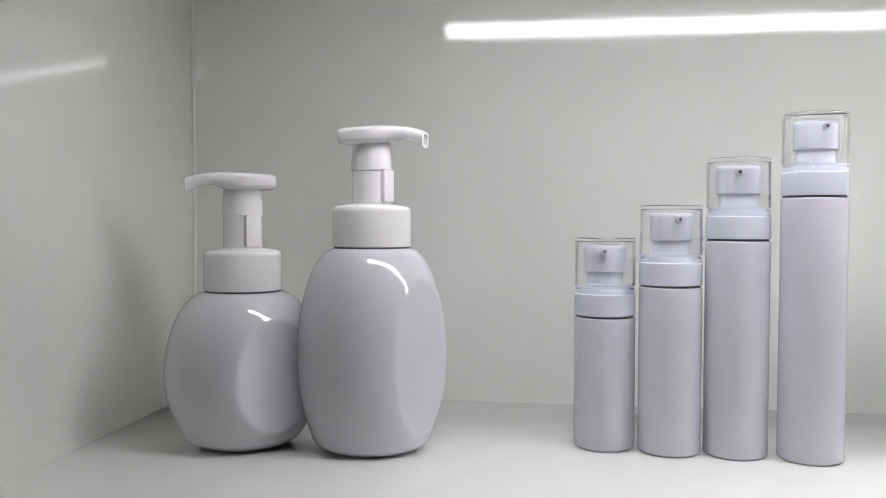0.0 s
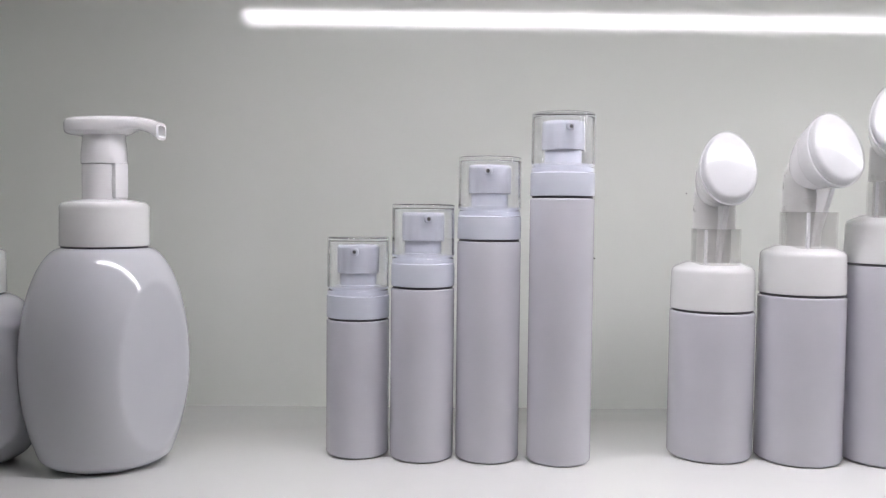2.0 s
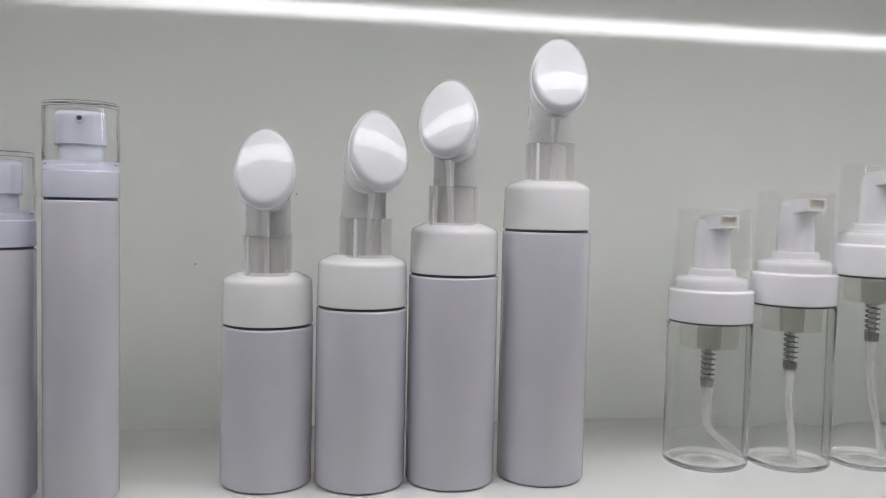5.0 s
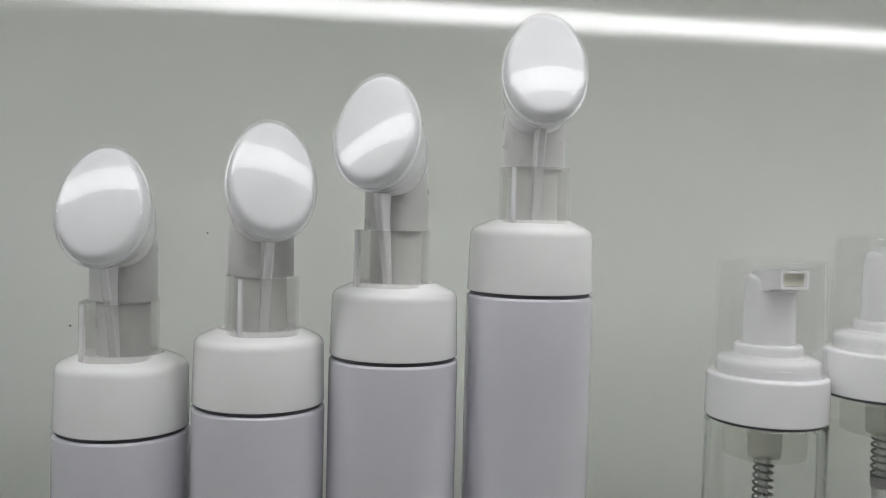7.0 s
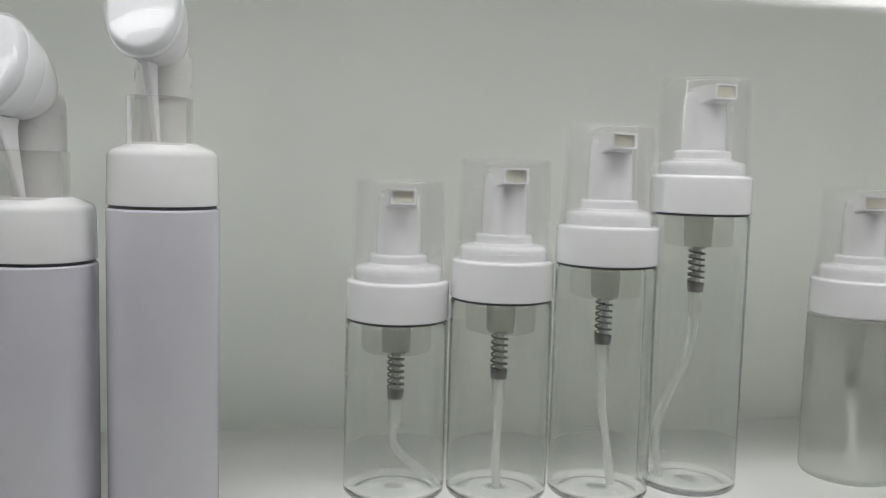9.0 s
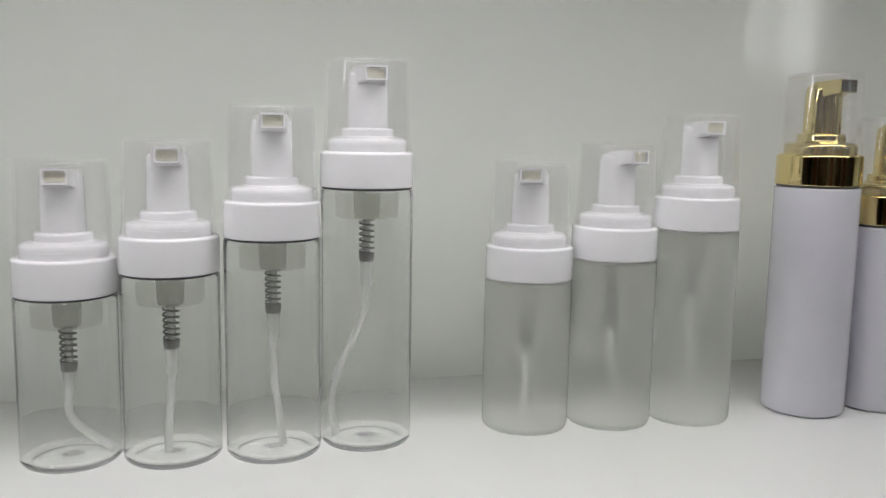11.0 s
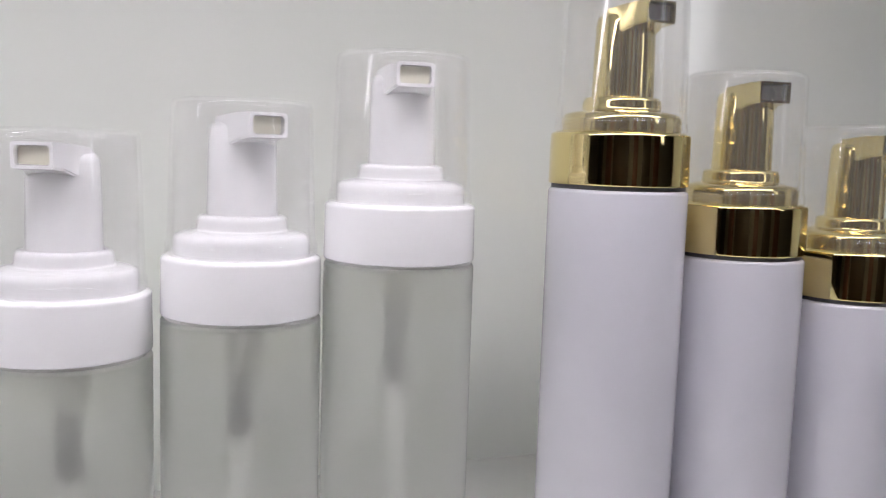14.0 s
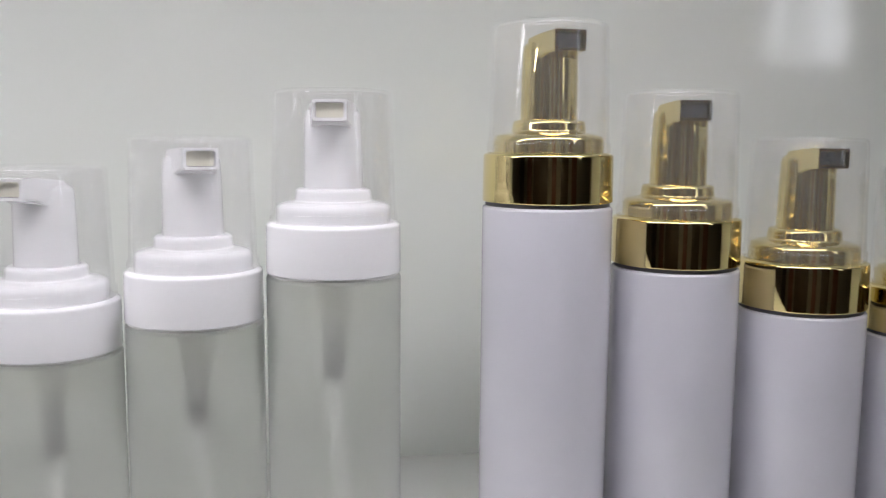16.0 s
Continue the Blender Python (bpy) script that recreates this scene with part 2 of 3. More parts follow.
# ---- the compartment ----
T = 0.018
floor = structure("floor", box(X0 - T, X1 + T, Y0, Y1 + T, -T, 0, 0.001), SHELF, "glossy white laminate shelf board under the bottles", "shelf board")
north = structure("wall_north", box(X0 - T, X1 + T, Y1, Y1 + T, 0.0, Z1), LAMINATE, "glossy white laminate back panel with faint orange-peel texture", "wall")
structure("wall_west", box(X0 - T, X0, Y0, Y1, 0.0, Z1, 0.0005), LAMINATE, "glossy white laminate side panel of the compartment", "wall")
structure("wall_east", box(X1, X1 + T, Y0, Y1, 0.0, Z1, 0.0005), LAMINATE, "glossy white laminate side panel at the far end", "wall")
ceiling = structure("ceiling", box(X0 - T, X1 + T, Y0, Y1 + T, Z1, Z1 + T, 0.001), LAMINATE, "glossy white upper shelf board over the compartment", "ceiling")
structure("trim", sweep([(X0 + 0.0008, Y1 - 0.0008, 0.001), (X0 + 0.0008, Y1 - 0.0008, Z1 - 0.001)], 0.0016, 8), SEALANT, "thin white sealant bead down the inner corner", "trim")
for k, (x, z, s) in enumerate(((0.1570, 0.1073, 0.0006), (0.2209, 0.1537, 0.0005))):
    part("speck", lathe([(0, -0.0003), (s, -0.0001, 0.0001), (s * 0.6, 0.0004), (0, 0.0005)], 7), HOLE, north).matrix_basis = pose(x, Y1, z, 90, 0, 40 * k)

# The light bar under the front of the upper board.
LX0, LX1, LY, LZ = -0.140, 1.08, 0.313, 0.3218
bar = thing("led_light_bar", (0, 0, 0), "slim white LED light bar fixed under the upper shelf board", "light bar")
part("housing", box(LX0 - 0.001, LX1 + 0.001, LY - 0.020, LY + 0.020, LZ + 0.0052, Z1, 0.001), ALU, bar)
part("diffuser", box(LX0, LX1, LY - 0.018, LY + 0.018, LZ - 0.0002, LZ + 0.0052, 0.0018), LED, bar, "glowing white diffuser")
for x0, x1 in ((LX0 - 0.008, LX0 - 0.0012), (LX1 + 0.0012, LX1 + 0.008)):
    part("end_cap", box(x0, x1, LY - 0.0205, LY + 0.0205, LZ - 0.0006, Z1, 0.001), WHITE, bar)

# The dim room before the shelf, with its bright window.
RX0, RX1, RY0, RZ0, RZ1 = -1.8, 2.9, -0.72, -1.2, 1.4
structure("room_floor", box(RX0, RX1, RY0, Y1 + T, RZ0 - 0.1, RZ0), ROOM_FLOOR, "dark plain floor of the room before the shelf", "floor")
structure("room_ceiling", box(RX0, RX1, RY0, Y1 + T, RZ1, RZ1 + 0.1), ROOM, "dim plain ceiling of the room", "ceiling")
structure("room_wall_west", box(RX0 - 0.1, RX0, RY0, Y1 + T, RZ0, RZ1), ROOM, "dark plain wall of the room", "wall")
structure("room_wall_east", box(RX1, RX1 + 0.1, RY0, Y1 + T, RZ0, RZ1), ROOM, "dark plain wall of the room", "wall")
structure("room_wall_north", box(RX0, RX1, Y1 + T, Y1 + T + 0.1, RZ0, RZ1), ROOM, "dark plain wall behind the display shelf", "wall")
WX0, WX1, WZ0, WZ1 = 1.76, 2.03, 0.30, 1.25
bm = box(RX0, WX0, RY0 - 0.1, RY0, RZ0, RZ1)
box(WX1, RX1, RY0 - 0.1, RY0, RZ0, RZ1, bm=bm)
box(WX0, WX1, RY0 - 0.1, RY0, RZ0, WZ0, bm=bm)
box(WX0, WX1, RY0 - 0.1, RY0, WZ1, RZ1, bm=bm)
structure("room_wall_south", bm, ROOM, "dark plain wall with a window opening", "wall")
for x0, x1, mat, tone in ((-1.5, -0.9, DARK_WOOD, "dark brown"), (-0.55, -0.2, RED_WOOD, "red-brown"), (-0.1, 0.55, DARK_WOOD, "dark brown"), (0.7, 0.85, RED_WOOD, "red-brown"), (1.0, 1.28, DARK_WOOD, "dark brown"), (1.42, 1.66, RED_WOOD, "red-brown")):
    structure("wall_panel", box(x0, x1, RY0, RY0 + 0.03, RZ0, 0.95, 0.004), mat, f"{tone} upright board on the dim wall of the room", "wall panel")
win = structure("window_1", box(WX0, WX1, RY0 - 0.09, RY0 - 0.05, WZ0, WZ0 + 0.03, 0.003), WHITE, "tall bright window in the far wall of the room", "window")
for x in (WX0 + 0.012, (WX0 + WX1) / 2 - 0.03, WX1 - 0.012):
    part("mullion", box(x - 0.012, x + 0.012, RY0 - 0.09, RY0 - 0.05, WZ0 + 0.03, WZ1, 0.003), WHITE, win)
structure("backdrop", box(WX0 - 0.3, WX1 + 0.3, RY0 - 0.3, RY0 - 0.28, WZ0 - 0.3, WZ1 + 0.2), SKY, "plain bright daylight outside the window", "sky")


# ---- tall pump dispensers with flattened sides ----
def dispenser(place, seam, width, base, facet, spout, clip, label):
    """seam: height of the collar's foot. facet: turn of the flat sides. spout: turn of the pump head. Turns are from the front, to the right."""
    ob = thing("foam_dispenser", place, label, "pump bottle", "dispensers in the corner")
    bm, seg, rows = bmesh.new(), 192, []
    levels = 90
    mid = seam * 0.46
    for i in range(levels + 1):
        u = i / levels
        z = seam * (0.5 - 0.5 * math.cos(math.pi * u))
        if z < mid:
            w = (mid - z) / mid
            r = base + (width - base) * (1 - w**2.0)
            r -= 0.006 * max(0, 1 - z / 0.006) ** 2.4
        else:
            w = (z - mid) / (seam - mid)
            r = 0.0225 + (width - 0.0225) * max(0.0, 1 - w**2.0) ** 0.55
        ring = []
        for k in range(seg):
            a = 2 * math.pi * k / seg
            rr = r
            for turn in (facet, facet + 180):
                c = math.cos(a - radians(turn - 90))
                if c > 0.2:
                    flat = width * 0.83 / c
                    rr = -math.log(math.exp(-rr * 14000) + math.exp(-flat * 14000)) / 14000
            ring.append(bm.verts.new((rr * math.cos(a), rr * math.sin(a), z)))
        rows.append(ring)
    for a, b in zip(rows, rows[1:]):
        for k in range(seg):
            bm.faces.new((a[k], a[(k + 1) % seg], b[(k + 1) % seg], b[k]))
    bm.faces.new(rows[0][::-1])
    bm.faces.new(rows[-1])
    part("body", bm, BODY_GLOSS, ob)
    part("gasket", lathe([(0, seam - 0.0005), (0.0226, seam - 0.0005), (0.0226, seam + 0.0012), (0, seam + 0.0012)]), SEAM, ob, "dark gap under the collar")
    part("collar", lathe([(0, seam + 0.001), (0.0235, seam + 0.001, 0.0006), (0.0232, seam + 0.0245, 0.003), (0.0125, seam + 0.0262, 0.001), (0.0, seam + 0.0262)], 64), WARM_WHITE, ob)
    part("neck", lathe([(0, seam + 0.026), (0.0117, seam + 0.026), (0.0115, seam + 0.0455, 0.0005), (0, seam + 0.0455)]), WHITE, ob)
    # the locking clip round the neck
    bm = box(-0.0045, 0.0045, -0.0135, -0.0095, seam + 0.027, seam + 0.046, 0.0008)
    part("clip", bm, WHITE, ob).matrix_basis = pose(0, 0, 0, 0, 0, clip)
    part("stem", lathe([(0, seam + 0.0455), (0.0122, seam + 0.0455, 0.0006), (0.0120, seam + 0.052), (0.0113, seam + 0.0585), (0.0110, seam + 0.0640), (0, seam + 0.0640)]), WHITE, ob)
    # the head: an oval pad that runs out into a drooping spout, along -y before it is turned
    bm, rings, seg2 = bmesh.new(), [], 28
    outline = [(0.0200, 0.0010, 0.0010, 0.0), (0.0197, 0.0060, 0.0034, 0.0), (0.0180, 0.0100, 0.0046, 0.0), (0.0150, 0.0130, 0.0050, 0.0), (0.009, 0.0153, 0.0053, 0.0), (0.0, 0.0160, 0.0055, 0.0), (-0.007, 0.0145, 0.0054, 0.0002), (-0.0125, 0.0110, 0.0046, 0.0010), (-0.0175, 0.0080, 0.0036, 0.0018), (-0.023, 0.0064, 0.0035, 0.0014), (-0.029, 0.0058, 0.0041, -0.0004), (-0.0335, 0.0056, 0.0047, -0.0028)]
    zc = seam + 0.0660
    for y, w, h, dz in outline:
        h = max(h, 0.0004)
        rings.append([bm.verts.new((w * math.copysign(abs(math.cos(q)) ** 0.75, math.cos(q)), y, zc + dz + h * math.copysign(abs(math.sin(q)) ** (0.5 if math.sin(q) > 0 else 0.45), math.sin(q)))) for q in (2 * math.pi * k / seg2 for k in range(seg2))])
    tip = rings[-1]
    inner = [bm.verts.new(Vector((v.co.x * 0.72, v.co.y - 0.0002, zc - 0.0034 + (v.co.z - zc + 0.0034) * 0.72))) for v in tip]
    deep = [bm.verts.new(v.co + Vector((0, 0.004, 0.0008))) for v in inner]
    rings += [inner, deep]
    for a, b in zip(rings, rings[1:]):
        for k in range(seg2):
            bm.faces.new((a[k], a[(k + 1) % seg2], b[(k + 1) % seg2], b[k]))
    bm.faces.new(rings[0])
    bm.faces.new(rings[-1])
    part("pump_head", bm, WHITE, ob).matrix_basis = pose(0, 0, 0, 0, 0, spout)
    return ob


dispenser((-0.2171, 0.4223, 0), 0.0919, 0.0466, 0.0310, 50, -66, 48, "short glossy grey-white round foam dispenser with white pump, in the corner")
dispenser((-0.1376, 0.4238, 0), 0.1185, 0.0446, 0.0330, 63, 80, 62, "taller glossy grey-white foam dispenser with flattened sides and white pump")


# ---- slim bottles with clear overcaps ----
def slim_bottle(place, seam, nozzle, label):
    ob = thing("lotion_bottle", place, label, "bottle", "slim bottles in a row")
    R = 0.0180
    part("body", lathe([(0, 0.0008), (R * 0.86, 0.0008), (R * 0.90, 0, 0.0006), (R, 0.0012, 0.0008), (R, seam - 0.0006, 0.0007), (R - 0.0015, seam - 0.0002), (0, seam - 0.0002)], 64), BODY, ob)
    part("seam_ring", lathe([(0, seam - 0.0004), (R - 0.0011, seam - 0.0004), (R - 0.0011, seam + 0.0010), (0, seam + 0.0010)]), SEAM, ob, "dark shadow gap")
    part("collar", lathe([(0, seam + 0.0009), (R, seam + 0.0009, 0.0005), (R - 0.0001, seam + 0.0138, 0.0006), (0, seam + 0.0138)], 64), COOL, ob)
    part("ring", lathe([(0.0125, seam + 0.0139), (R - 0.0003, seam + 0.0139, 0.0006), (R - 0.0003, seam + 0.0164, 0.0006), (R - 0.0012, seam + 0.0172), (R - 0.0012, seam + 0.0186), (0.0125, seam + 0.0196, 0.0008)], 64), RING, ob, "glassy pale ring")
    part("neck", lathe([(0, seam + 0.0138), (0.0128, seam + 0.0138), (0.0125, seam + 0.0194, 0.0006), (0.0104, seam + 0.0198), (0.0103, seam + 0.0268), (0, seam + 0.0268)]), COOL, ob)
    head = part("pump_head", lathe([(0, seam + 0.0265), (0.0119, seam + 0.0265, 0.0005), (0.0120, seam + 0.0407, 0.0007), (0.0112, seam + 0.0424, 0.0008), (0.0, seam + 0.0420)], 56), COOL_SHADED, ob)
    nz = part("nozzle", lathe([(0, -0.0008), (0.0023, -0.0008), (0.0023, 0.0026, 0.0004), (0.0012, 0.0028), (0.0011, 0.0010), (0, 0.0010)], 20), COOL_SHADED, head)
    nz.matrix_basis = pose(0, 0, 0, 0, 0, nozzle) @ pose(0, -0.0118, seam + 0.0387, 90, 0, 0)
    ho = part("nozzle_hole", lathe([(0, 0.0012), (0.0011, 0.0012), (0.0011, 0.0018), (0, 0.0018)], 14), HOLE, head, "dark hole")
    ho.matrix_basis = nz.matrix_basis.copy()
    part("overcap", lathe([(0.0166, seam + 0.0176), (R - 0.0001, seam + 0.0176, 0.0002), (R - 0.0002, seam + 0.0470, 0.0014), (0, seam + 0.0472), (0, seam + 0.0448), (0.0162, seam + 0.0446, 0.001), (0.0166, seam + 0.0176)], 64), CLEAR_CAP, ob, "clear plastic overcap")
    return ob


slim_bottle((0.0000, 0.4437, 0), 0.0782, -4, "shortest slim lavender-white lotion bottle with clear cap over its pump")
slim_bottle((0.0373, 0.4370, 0), 0.0971, 13, "slim lavender-white lotion bottle with clear cap, second shortest")
slim_bottle((0.0747, 0.4363, 0), 0.1239, -8, "tall slim lavender-white lotion bottle with clear cap over its pump")
slim_bottle((0.1152, 0.4316, 0), 0.1484, 9, "tallest slim lavender-white lotion bottle with clear cap over its pump")


# ---- cleanser bottles with an oval brush head ----
def brush_bottle(place, seam, face, label):
    ob = thing("brush_bottle", place, label, "bottle", "cleanser bottles with brush heads")
    R = 0.0240
    part("body", lathe([(0, 0.0008), (R * 0.88, 0.0008), (R * 0.92, 0, 0.0008), (R, 0.0015, 0.001), (R, seam - 0.0006, 0.0010), (R - 0.002, seam - 0.0002), (0, seam - 0.0002)], 72), BODY, ob)
    part("seam_ring", lathe([(0, seam - 0.0004), (R - 0.0013, seam - 0.0004), (R - 0.0013, seam + 0.0012), (0, seam + 0.0012)]), SEAM, ob, "dark shadow gap")
    part("cap", lathe([(0, seam + 0.0010), (R - 0.0002, seam + 0.0010, 0.0006), (R - 0.0008, seam + 0.0243, 0.0026), (0.0180, seam + 0.0266, 0.003), (0.0145, seam + 0.0280, 0.001), (0.0135, seam + 0.0272), (0, seam + 0.0272)], 72), WARM_WHITE, ob)
    turn = pose(0, 0, 0, 0, 0, face)
    stem = part("stem", lathe([(0, seam + 0.0468), (0.0119, seam + 0.0468, 0.0004), (0.0117, seam + 0.066, 0.001), (0.0112, seam + 0.069), (0.0095, seam + 0.0740), (0.006, seam + 0.0775), (0, seam + 0.079)], 40), SHADED_GREY, ob)
    stem.matrix_basis = turn
    part("inner_stem", lathe([(0, seam + 0.0270), (0.0096, seam + 0.0270), (0.0094, seam + 0.0470), (0, seam + 0.0470)], 36), SHADED_GREY, ob).matrix_basis = turn
    # the head leans forward out of the stem; every section is an egg, narrower towards the top
    seg, lean = 56, radians(24)

    def egg(sections):
        rows = []
        for i, (p, q) in enumerate(zip(sections, sections[1:])):
            a, b, c, d = (Vector(v) for v in (sections[max(i - 1, 0)], p, q, sections[min(i + 2, len(sections) - 1)]))
            steps = 4 if p[1] and q[1] else 1
            for u in (k / steps for k in range(steps)):
                rows.append(b + (c - a) * 0.5 * u + (a - b * 2.5 + c * 2 - d * 0.5) * u * u + (d - a + (b - c) * 3) * 0.5 * u**3)
        rows.append(Vector(sections[-1]))
        bm, rings = bmesh.new(), []
        for y, w, h, dz in rows:
            ring = []
            for k in range(seg if w else 1):
                q = 2 * math.pi * k / seg
                p = Vector((w * math.cos(q) * (1 - 0.075 * math.sin(q)), y, h * math.sin(q) + dz))
                p.rotate(Euler((-lean, 0, 0)))
                ring.append(bm.verts.new(p + Vector((0, -0.003, seam + 0.0705))))
            rings.append(ring)
        for a, b in zip(rings, rings[1:]):
            for k in range(seg):
                bm.faces.new(list(dict.fromkeys((a[k % len(a)], a[(k + 1) % len(a)], b[(k + 1) % len(b)], b[k % len(b)]))))
        return bm

    head = part("brush_head", egg(((0.0065, 0, 0, -0.001), (0.006, 0.0040, 0.0050, -0.001), (0.004, 0.0086, 0.0104, 0.000), (0.000, 0.0116, 0.0142, 0.001), (-0.008, 0.0134, 0.0170, 0.0022), (-0.016, 0.0142, 0.0192, 0.0014), (-0.0215, 0.0146, 0.0208, 0.0002), (-0.0232, 0.0145, 0.0208, 0.0), (-0.0240, 0.0138, 0.0202, 0.0), (-0.0242, 0, 0, 0.0))), WHITE, ob)
    head.matrix_basis = turn
    face_rows = [(-0.0240, 0.0144, 0.0208, 0), (-0.0262, 0.0143, 0.0207, 0), (-0.0278, 0.0139, 0.0202, 0), (-0.0288, 0.0132, 0.0194, 0), (-0.0293, 0.0122, 0.0182, 0)]
    face_rows += [(-0.0293 - 0.0011 * (1 - u * u), 0.0122 * u, 0.0182 * u, 0) for u in (0.9, 0.8, 0.7, 0.55, 0.4, 0.25, 0.1, 0)]
    part("brush_face", egg(face_rows), PEARL, head, "pearly white oval face")
    shell_rows = [(-0.0105, 0.0136, 0.0178, 0.0020), (-0.0165, 0.0146, 0.0199, 0.0013), (-0.0205, 0.0151, 0.0212, 0.0004), (-0.0238, 0.0153, 0.0219, 0), (-0.0268, 0.0151, 0.0217, 0), (-0.0288, 0.0146, 0.0211, 0), (-0.0299, 0.0138, 0.0201, 0), (-0.0304, 0.0129, 0.0190, 0)]
    shell_rows += [(-0.0304 - 0.0012 * (1 - u * u), 0.0129 * u, 0.0190 * u, 0) for u in (0.93, 0.85, 0.75, 0.65, 0.55, 0.45, 0.35, 0.25, 0.15, 0.07, 0)]
    part("brush_cover", egg(shell_rows), SHELL, head, "clear glossy oval cover")
    # the tongue that hangs from the head to the cap, wide above and pointed below
    line = bezier((0, -0.0262, seam + 0.060), (0, -0.0225, seam + 0.050), (0, -0.0170, seam + 0.042), (0, -0.0120, seam + 0.0265), 12)
    bm, rings = bmesh.new(), []
    for i, p in enumerate(line):
        d = 0.0135 - 0.0110 * (i / 12) ** 0.7
        rings.append([bm.verts.new((p.x + x, p.y + y, p.z)) for x, y in ((-0.0010, 0), (0.0010, 0), (0.0016, 0.0008), (0.0016, d), (-0.0016, d), (-0.0016, 0.0008))])
    for a, b in zip(rings, rings[1:]):
        for k in range(6):
            bm.faces.new((a[k], a[(k + 1) % 6], b[(k + 1) % 6], b[k]))
    bm.faces.new(rings[0][::-1])
    bm.faces.new(rings[-1])
    part("tongue", bm, WHITE, ob).matrix_basis = turn
    # the clear guard: an oval tube, longer to the front
    bm, seg = bmesh.new(), 48
    loops = []
    for z, off in ((0.0268, 0.0), (0.0470, 0.0), (0.0470, -0.0009), (0.0268, -0.0009)):
        ring = []
        for k in range(seg):
            q = 2 * math.pi * k / seg
            x, y = math.cos(q), math.sin(q)
            x = (0.0128 + off) * math.copysign(abs(x) ** 0.75, x)
            y = -0.0045 + (0.0170 + off) * math.copysign(abs(y) ** 0.75, y)
            ring.append(bm.verts.new((x, y, seam + z)))
        loops.append(ring)
    for a, b in zip(loops, loops[1:] + loops[:1]):
        for k in range(seg):
            bm.faces.new((a[k], a[(k + 1) % seg], b[(k + 1) % seg], b[k]))
    guard = part("guard", bm, CLEAR_SLEEVE, ob, "milky clear guard")
    guard.matrix_basis = turn
    part("rib", box(-0.0098, -0.0080, -0.0190, -0.0172, seam + 0.0268, seam + 0.0468, 0.0004), WHITE, guard)
    return ob


brush_bottle((0.2053, 0.4451, 0), 0.0847, -3, "shortest lavender-white cleanser bottle with white oval brush head")
brush_bottle((0.2546, 0.4387, 0), 0.0948, 10, "lavender-white cleanser bottle with its oval brush head turned aside")
brush_bottle((0.3037, 0.4381, 0), 0.1123, -21, "tall lavender-white cleanser bottle with its brush head turned aside")
brush_bottle((0.3553, 0.4392, 0), 0.1364, -7, "tallest lavender-white cleanser bottle with white oval brush head")


# ---- foam pump bottles ----
def foam_head(ob, s, nozzle, white, inside, wall=0.0010):
    R = 0.0246
    part("collar", lathe([(0, s + 0.0008), (R, s + 0.0008, 0.0006), (R - 0.0002, s + 0.0184, 0.0014), (R - 0.0018, s + 0.0191), (R - 0.0019, s + 0.0192), (0, s + 0.0192)], 72), white, ob)
    part("shoulder", lathe([(0, s + 0.0190), (0.0207, s + 0.0190), (0.0208, s + 0.0252, 0.0030), (0.0165, s + 0.0264, 0.002), (0.0140, s + 0.0268, 0.0008), (0.0136, s + 0.0309, 0.0014), (0.0112, s + 0.0315, 0.0008), (0.0106, s + 0.0304), (0, s + 0.0304)], 64), white, ob)
    head = part("pump_head", lathe([(0, s + 0.0315), (0.0108, s + 0.0300), (0.0105, s + 0.048), (0.0101, s + 0.0594, 0.0026), (0.0, s + 0.0618)], 48), white, ob)
    turn = pose(0, 0, 0, 0, 0, nozzle)
    head.matrix_basis = turn
    # the spout: a square duct, open to the front
    bm = bmesh.new()
    sec = []
    for y, w, z0, z1 in ((0.0, 0.0088, 0.0512, 0.0612), (-0.008, 0.0074, 0.0530, 0.0621), (-0.0125, 0.0062, 0.0546, 0.0625), (-0.0190, 0.0059, 0.0551, 0.0625)):
        sec.append([bm.verts.new((x, y, s + z)) for x, z in ((-w, z0), (w, z0), (w, z1), (-w, z1))])
    w, y = 0.0059, -0.0190
    for d, yy in ((wall, y), (wall + 0.0002, y + 0.006)):
        sec.append([bm.verts.new((x, yy, s + z)) for x, z in ((-w + d, 0.0551 + d), (w - d, 0.0551 + d), (w - d, 0.0625 - d), (-w + d, 0.0625 - d))])
    for a, b in zip(sec, sec[1:]):
        for k in range(4):
            bm.faces.new((a[k], a[(k + 1) % 4], b[(k + 1) % 4], b[k]))
    bm.faces.new(sec[0])
    bm.faces.new(sec[-1])
    bmesh.ops.bevel(bm, geom=[e for e in bm.edges if abs(e.verts[0].co.y - e.verts[1].co.y) > 0.001 and min(v.co.y for v in e.verts) < -0.001], offset=0.0005, segments=2, affect="EDGES")
    spout = part("spout", bm, white, head)
    part("mesh_screen", box(-w + 0.0012, w - 0.0012, y + 0.0020, y + 0.0026, s + 0.0563, s + 0.0613), inside, head, "recessed outlet")
    part("overcap", lathe([(0.0212, s + 0.0194), (0.0233, s + 0.0194, 0.0005), (0.0233, s + 0.0226, 0.0008), (0.0226, s + 0.0234, 0.0003), (0.0214, s + 0.0664, 0.0024), (0.004, s + 0.0671), (0, s + 0.0671), (0, s + 0.0661), (0.0202, s + 0.0652, 0.0018), (0.0212, s + 0.0194)], 72), FOAM_CAP, ob, "clear plastic overcap")


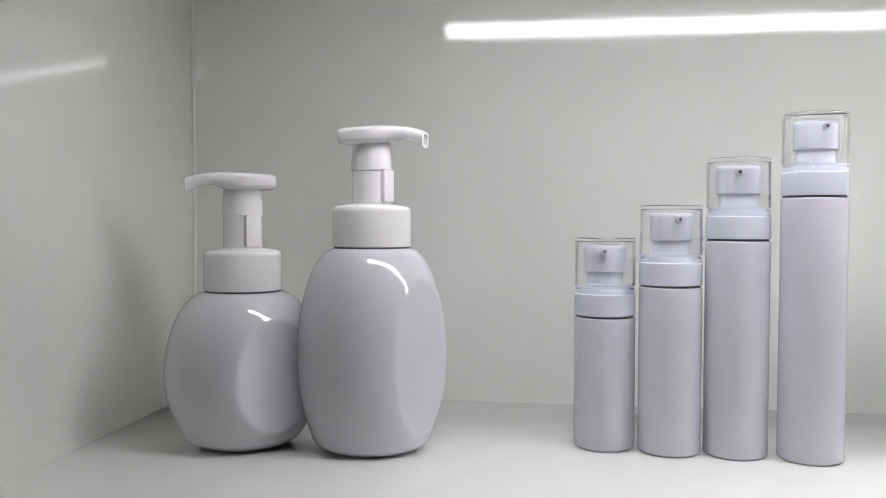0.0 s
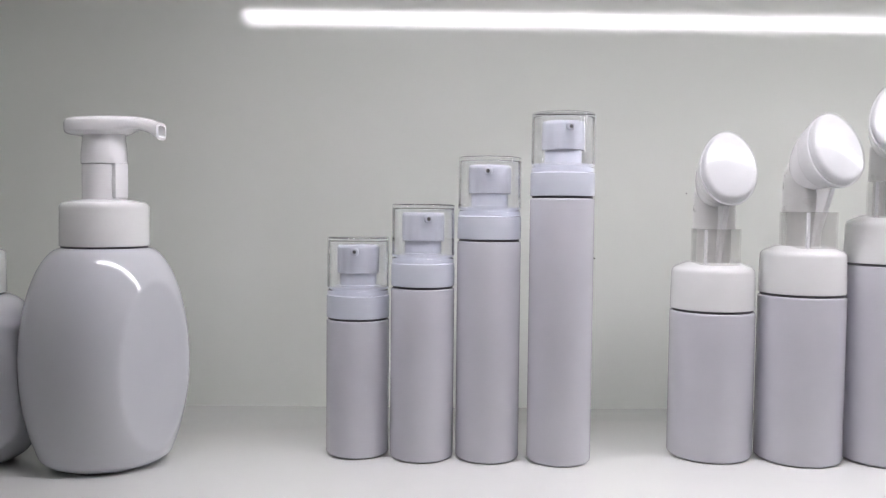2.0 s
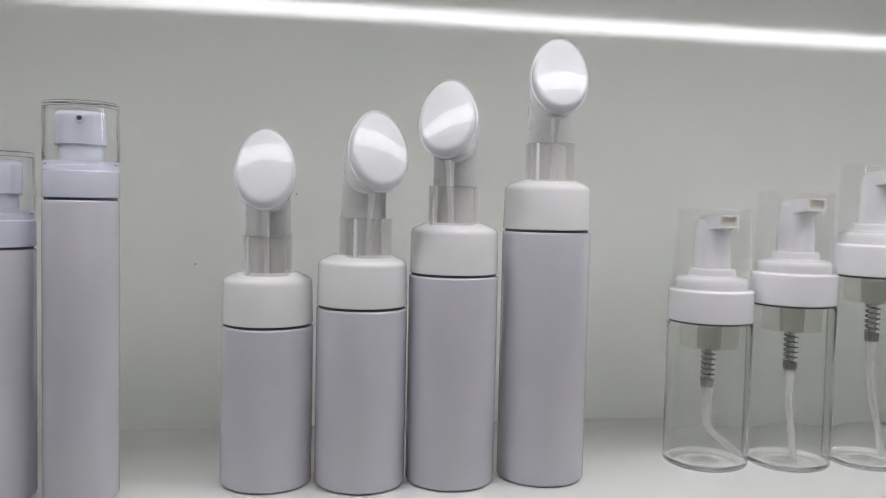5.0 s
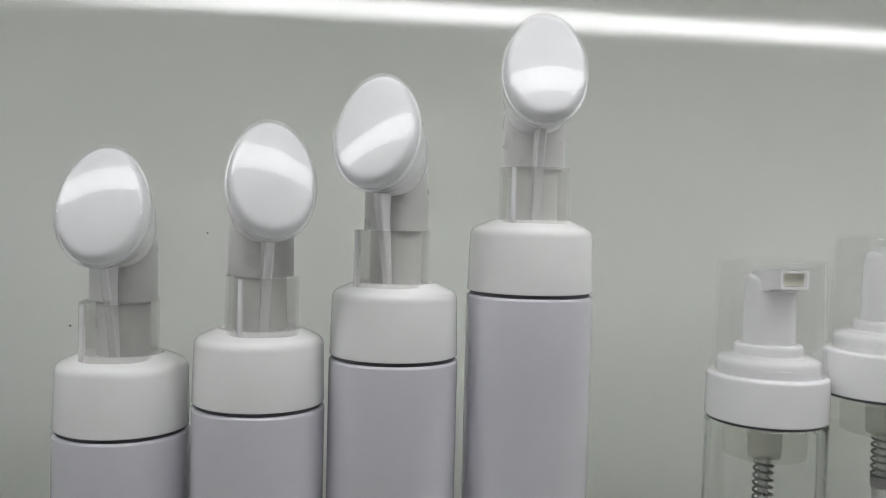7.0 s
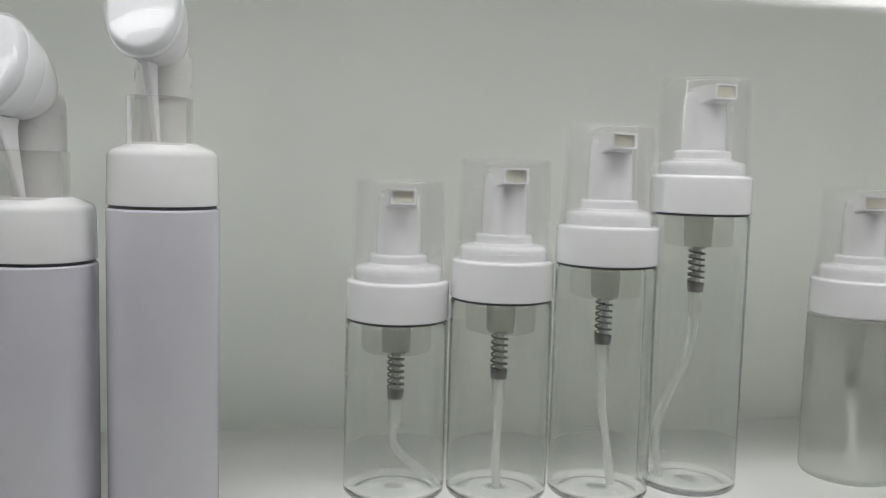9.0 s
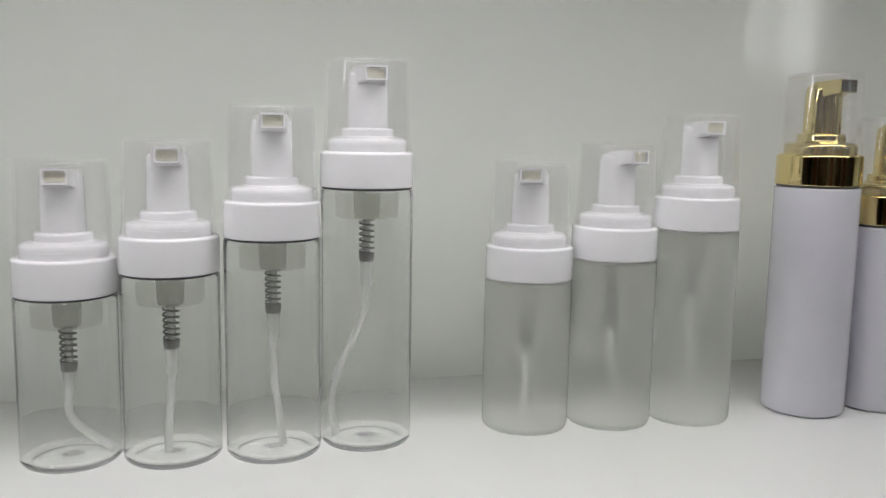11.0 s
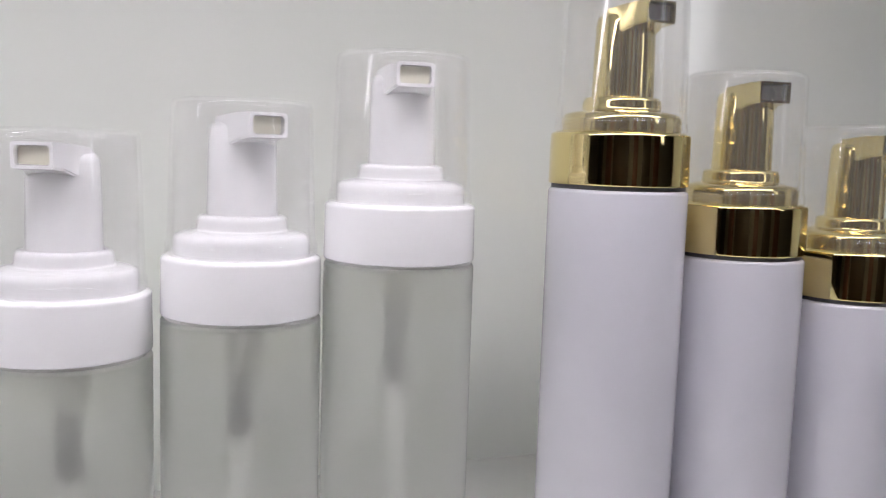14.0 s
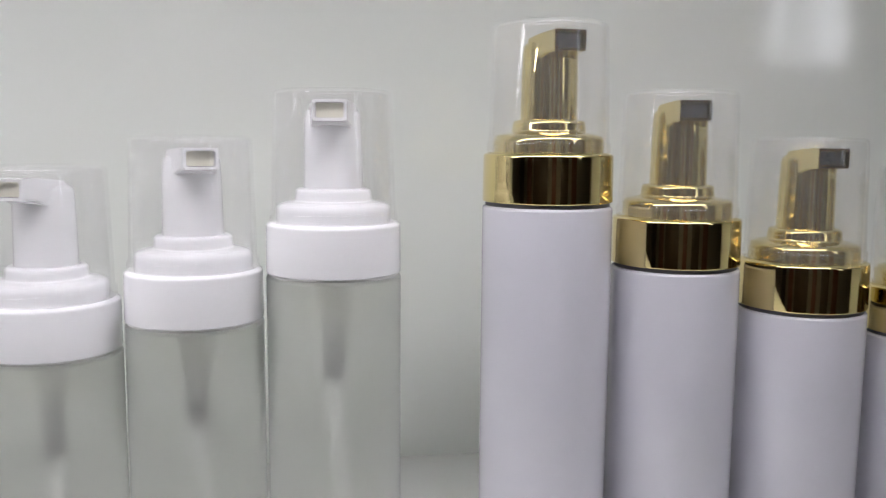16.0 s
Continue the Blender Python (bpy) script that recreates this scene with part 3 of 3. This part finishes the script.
def spring_pump(ob, s, bend, bow):
    """What hangs inside: the housing, the spring and the dip tube, which ends at bend (x, y) on the bottom."""
    part("pump_housing", lathe([(0, s - 0.0002), (0.0170, s - 0.0002), (0.0166, s - 0.0150, 0.001), (0.0060, s - 0.0165, 0.001), (0.0045, s - 0.0168), (0, s - 0.0168)], 40), HOUSING, ob, "milky pump housing")
    part("pump_core", lathe([(0, s - 0.001), (0.0072, s - 0.001), (0.0066, s - 0.0160, 0.001), (0, s - 0.0164)], 28), CORE, ob, "grey inner pump chamber")
    part("piston_rod", lathe([(0, s - 0.0164), (0.0022, s - 0.0164), (0.0022, s - 0.0344), (0, s - 0.0344)], 16), TUBE, ob)
    turns, n = 6.0, 132
    coil = [(0.0038 * math.cos(2 * math.pi * turns * i / n), 0.0038 * math.sin(2 * math.pi * turns * i / n), s - 0.0168 - 0.0180 * i / n) for i in range(n + 1)]
    part("spring", sweep(coil, 0.00055, 6), STEEL, ob, "steel coil spring")
    part("valve", lathe([(0, s - 0.0342), (0.0042, s - 0.0342, 0.0003), (0.0040, s - 0.0388, 0.0004), (0, s - 0.0388)], 24), PUMP_GREY, ob, "dark grey valve")
    part("tube_joint", lathe([(0, s - 0.0386), (0.0034, s - 0.0386), (0.0029, s - 0.0520, 0.0004), (0, s - 0.0520)], 20), TUBE, ob)
    bx, by = bend
    end = Vector((bx, by, 0.0062))
    top = Vector((0, 0, s - 0.050))
    line = bezier(top, top + Vector((-0.12 * bx, 0, -0.40 * (s - 0.05))), end + Vector((bow, 0, 0.45 * (s - 0.05))), end, 24)
    part("dip_tube", sweep(line, 0.0021, 10), TUBE, ob, "milky dip tube")


def clear_body(ob, s, mat):
    R = 0.0246
    if mat == CLEAR:
        part("body", lathe([(R - 0.0002, 0.0036), (R, 0.0040), (R, s - 0.0010, 0.0005), (R - 0.0010, s), (R - 0.0022, s), (R - 0.0014, s - 0.004), (R - 0.0014, 0.0040), (R - 0.0002, 0.0036)], 80), mat, ob)
        part("base", lathe([(0, 0.0016), (0.006, 0.0014), (0.0175, 0.0004, 0.0004), (0.0195, 0.0, 0.0008), (R - 0.0012, 0.0004, 0.001), (R - 0.0001, 0.0022, 0.0012), (R - 0.0001, 0.0035), (R - 0.0016, 0.0038, 0.0006), (R - 0.0050, 0.0024, 0.0015), (0.0150, 0.0022, 0.001), (0.0060, 0.0036, 0.001), (0.0025, 0.0044, 0.0008), (0, 0.0045)], 80), CLEAR_BASE, ob, "thick clear bottom with a raised middle")
    else:
        part("body", lathe([(0, 0.0012), (0.008, 0.0011), (0.0175, 0.0004, 0.0004), (0.0195, 0.0, 0.0008), (R - 0.0012, 0.0006, 0.001), (R, 0.0030, 0.0016), (R, s - 0.0010, 0.0005), (R - 0.0010, s), (R - 0.0022, s), (R - 0.0014, s - 0.004), (R - 0.0014, 0.0050, 0.002), (R - 0.0045, 0.0028, 0.0015), (0.0150, 0.0024, 0.001), (0.007, 0.0034, 0.001), (0, 0.0036)], 80), mat, ob)
    part("seam_ring", lathe([(0.0190, s - 0.0003), (R - 0.0009, s - 0.0003), (R - 0.0009, s + 0.0010), (0.0190, s + 0.0010)]), SEAM if mat == CLEAR else SHADED_GREY, ob, "thin shadow gap")


def foam_bottle(place, seam, nozzle, bend, bow, mat, label, group):
    ob = thing("foam_bottle", place, label, "bottle", group)
    clear_body(ob, seam, mat)
    spring_pump(ob, seam, bend, bow)
    foam_head(ob, seam, nozzle, WHITE, INNER)
    return ob


G = "clear foam pump bottles"
foam_bottle((0.4608, 0.4519, 0), 0.0846, -1, (0.0195, -0.004), -0.020, CLEAR, "shortest empty clear foam bottle with white pump under clear cap", G)
foam_bottle((0.5104, 0.4464, 0), 0.0952, 2, (-0.002, -0.010), -0.001, CLEAR, "empty clear foam bottle with white pump, second shortest", G)
foam_bottle((0.5610, 0.4427, 0), 0.1125, -2, (0.004, -0.008), -0.003, CLEAR, "tall empty clear foam bottle with white pump and dip tube", G)
foam_bottle((0.6108, 0.4495, 0), 0.1373, 4, (-0.0165, -0.006), -0.012, CLEAR, "tallest empty clear foam bottle with curved dip tube", G)
G = "frosted foam pump bottles"
foam_bottle((0.7046, 0.4534, 0), 0.0860, -21, (-0.010, -0.014), 0.004, FROST, "shortest frosted foam bottle, its white spout turned aside", G)
foam_bottle((0.7557, 0.4508, 0), 0.0966, 16, (0.008, 0.002), 0.0, FROST, "frosted foam bottle of middle height with white pump", G)
foam_bottle((0.8060, 0.4475, 0), 0.1134, -6, (0.004, 0.002), 0.0, FROST, "tallest frosted foam bottle with white pump under clear cap", G)


def gold_bottle(place, seam, nozzle, label):
    ob = thing("gold_pump_bottle", place, label, "bottle", "white bottles with gold pumps")
    R = 0.0246
    part("body", lathe([(0, 0.0008), (R * 0.88, 0.0008), (R * 0.92, 0, 0.0008), (R, 0.0015, 0.001), (R, seam - 0.0010, 0.0010), (R - 0.002, seam - 0.0004), (0, seam - 0.0004)], 72), BODY, ob)
    part("seam_ring", lathe([(0, seam - 0.0006), (R - 0.0011, seam - 0.0006), (R - 0.0011, seam + 0.0010), (0, seam + 0.0010)]), SEAM, ob, "dark shadow gap")
    foam_head(ob, seam, nozzle, GOLD, HOLE, 0.0006)
    return ob


gold_bottle((0.8866, 0.4465, 0), 0.1388, 5, "tallest lavender-white bottle with polished gold pump and clear cap")
gold_bottle((0.9384, 0.4450, 0), 0.1149, -8, "lavender-white bottle with polished gold pump, second tallest")
gold_bottle((0.9908, 0.4412, 0), 0.0979, -5, "lavender-white bottle with polished gold pump, third in height")
gold_bottle((1.0435, 0.4350, 0), 0.0875, -4, "shortest lavender-white bottle with polished gold pump and clear cap")
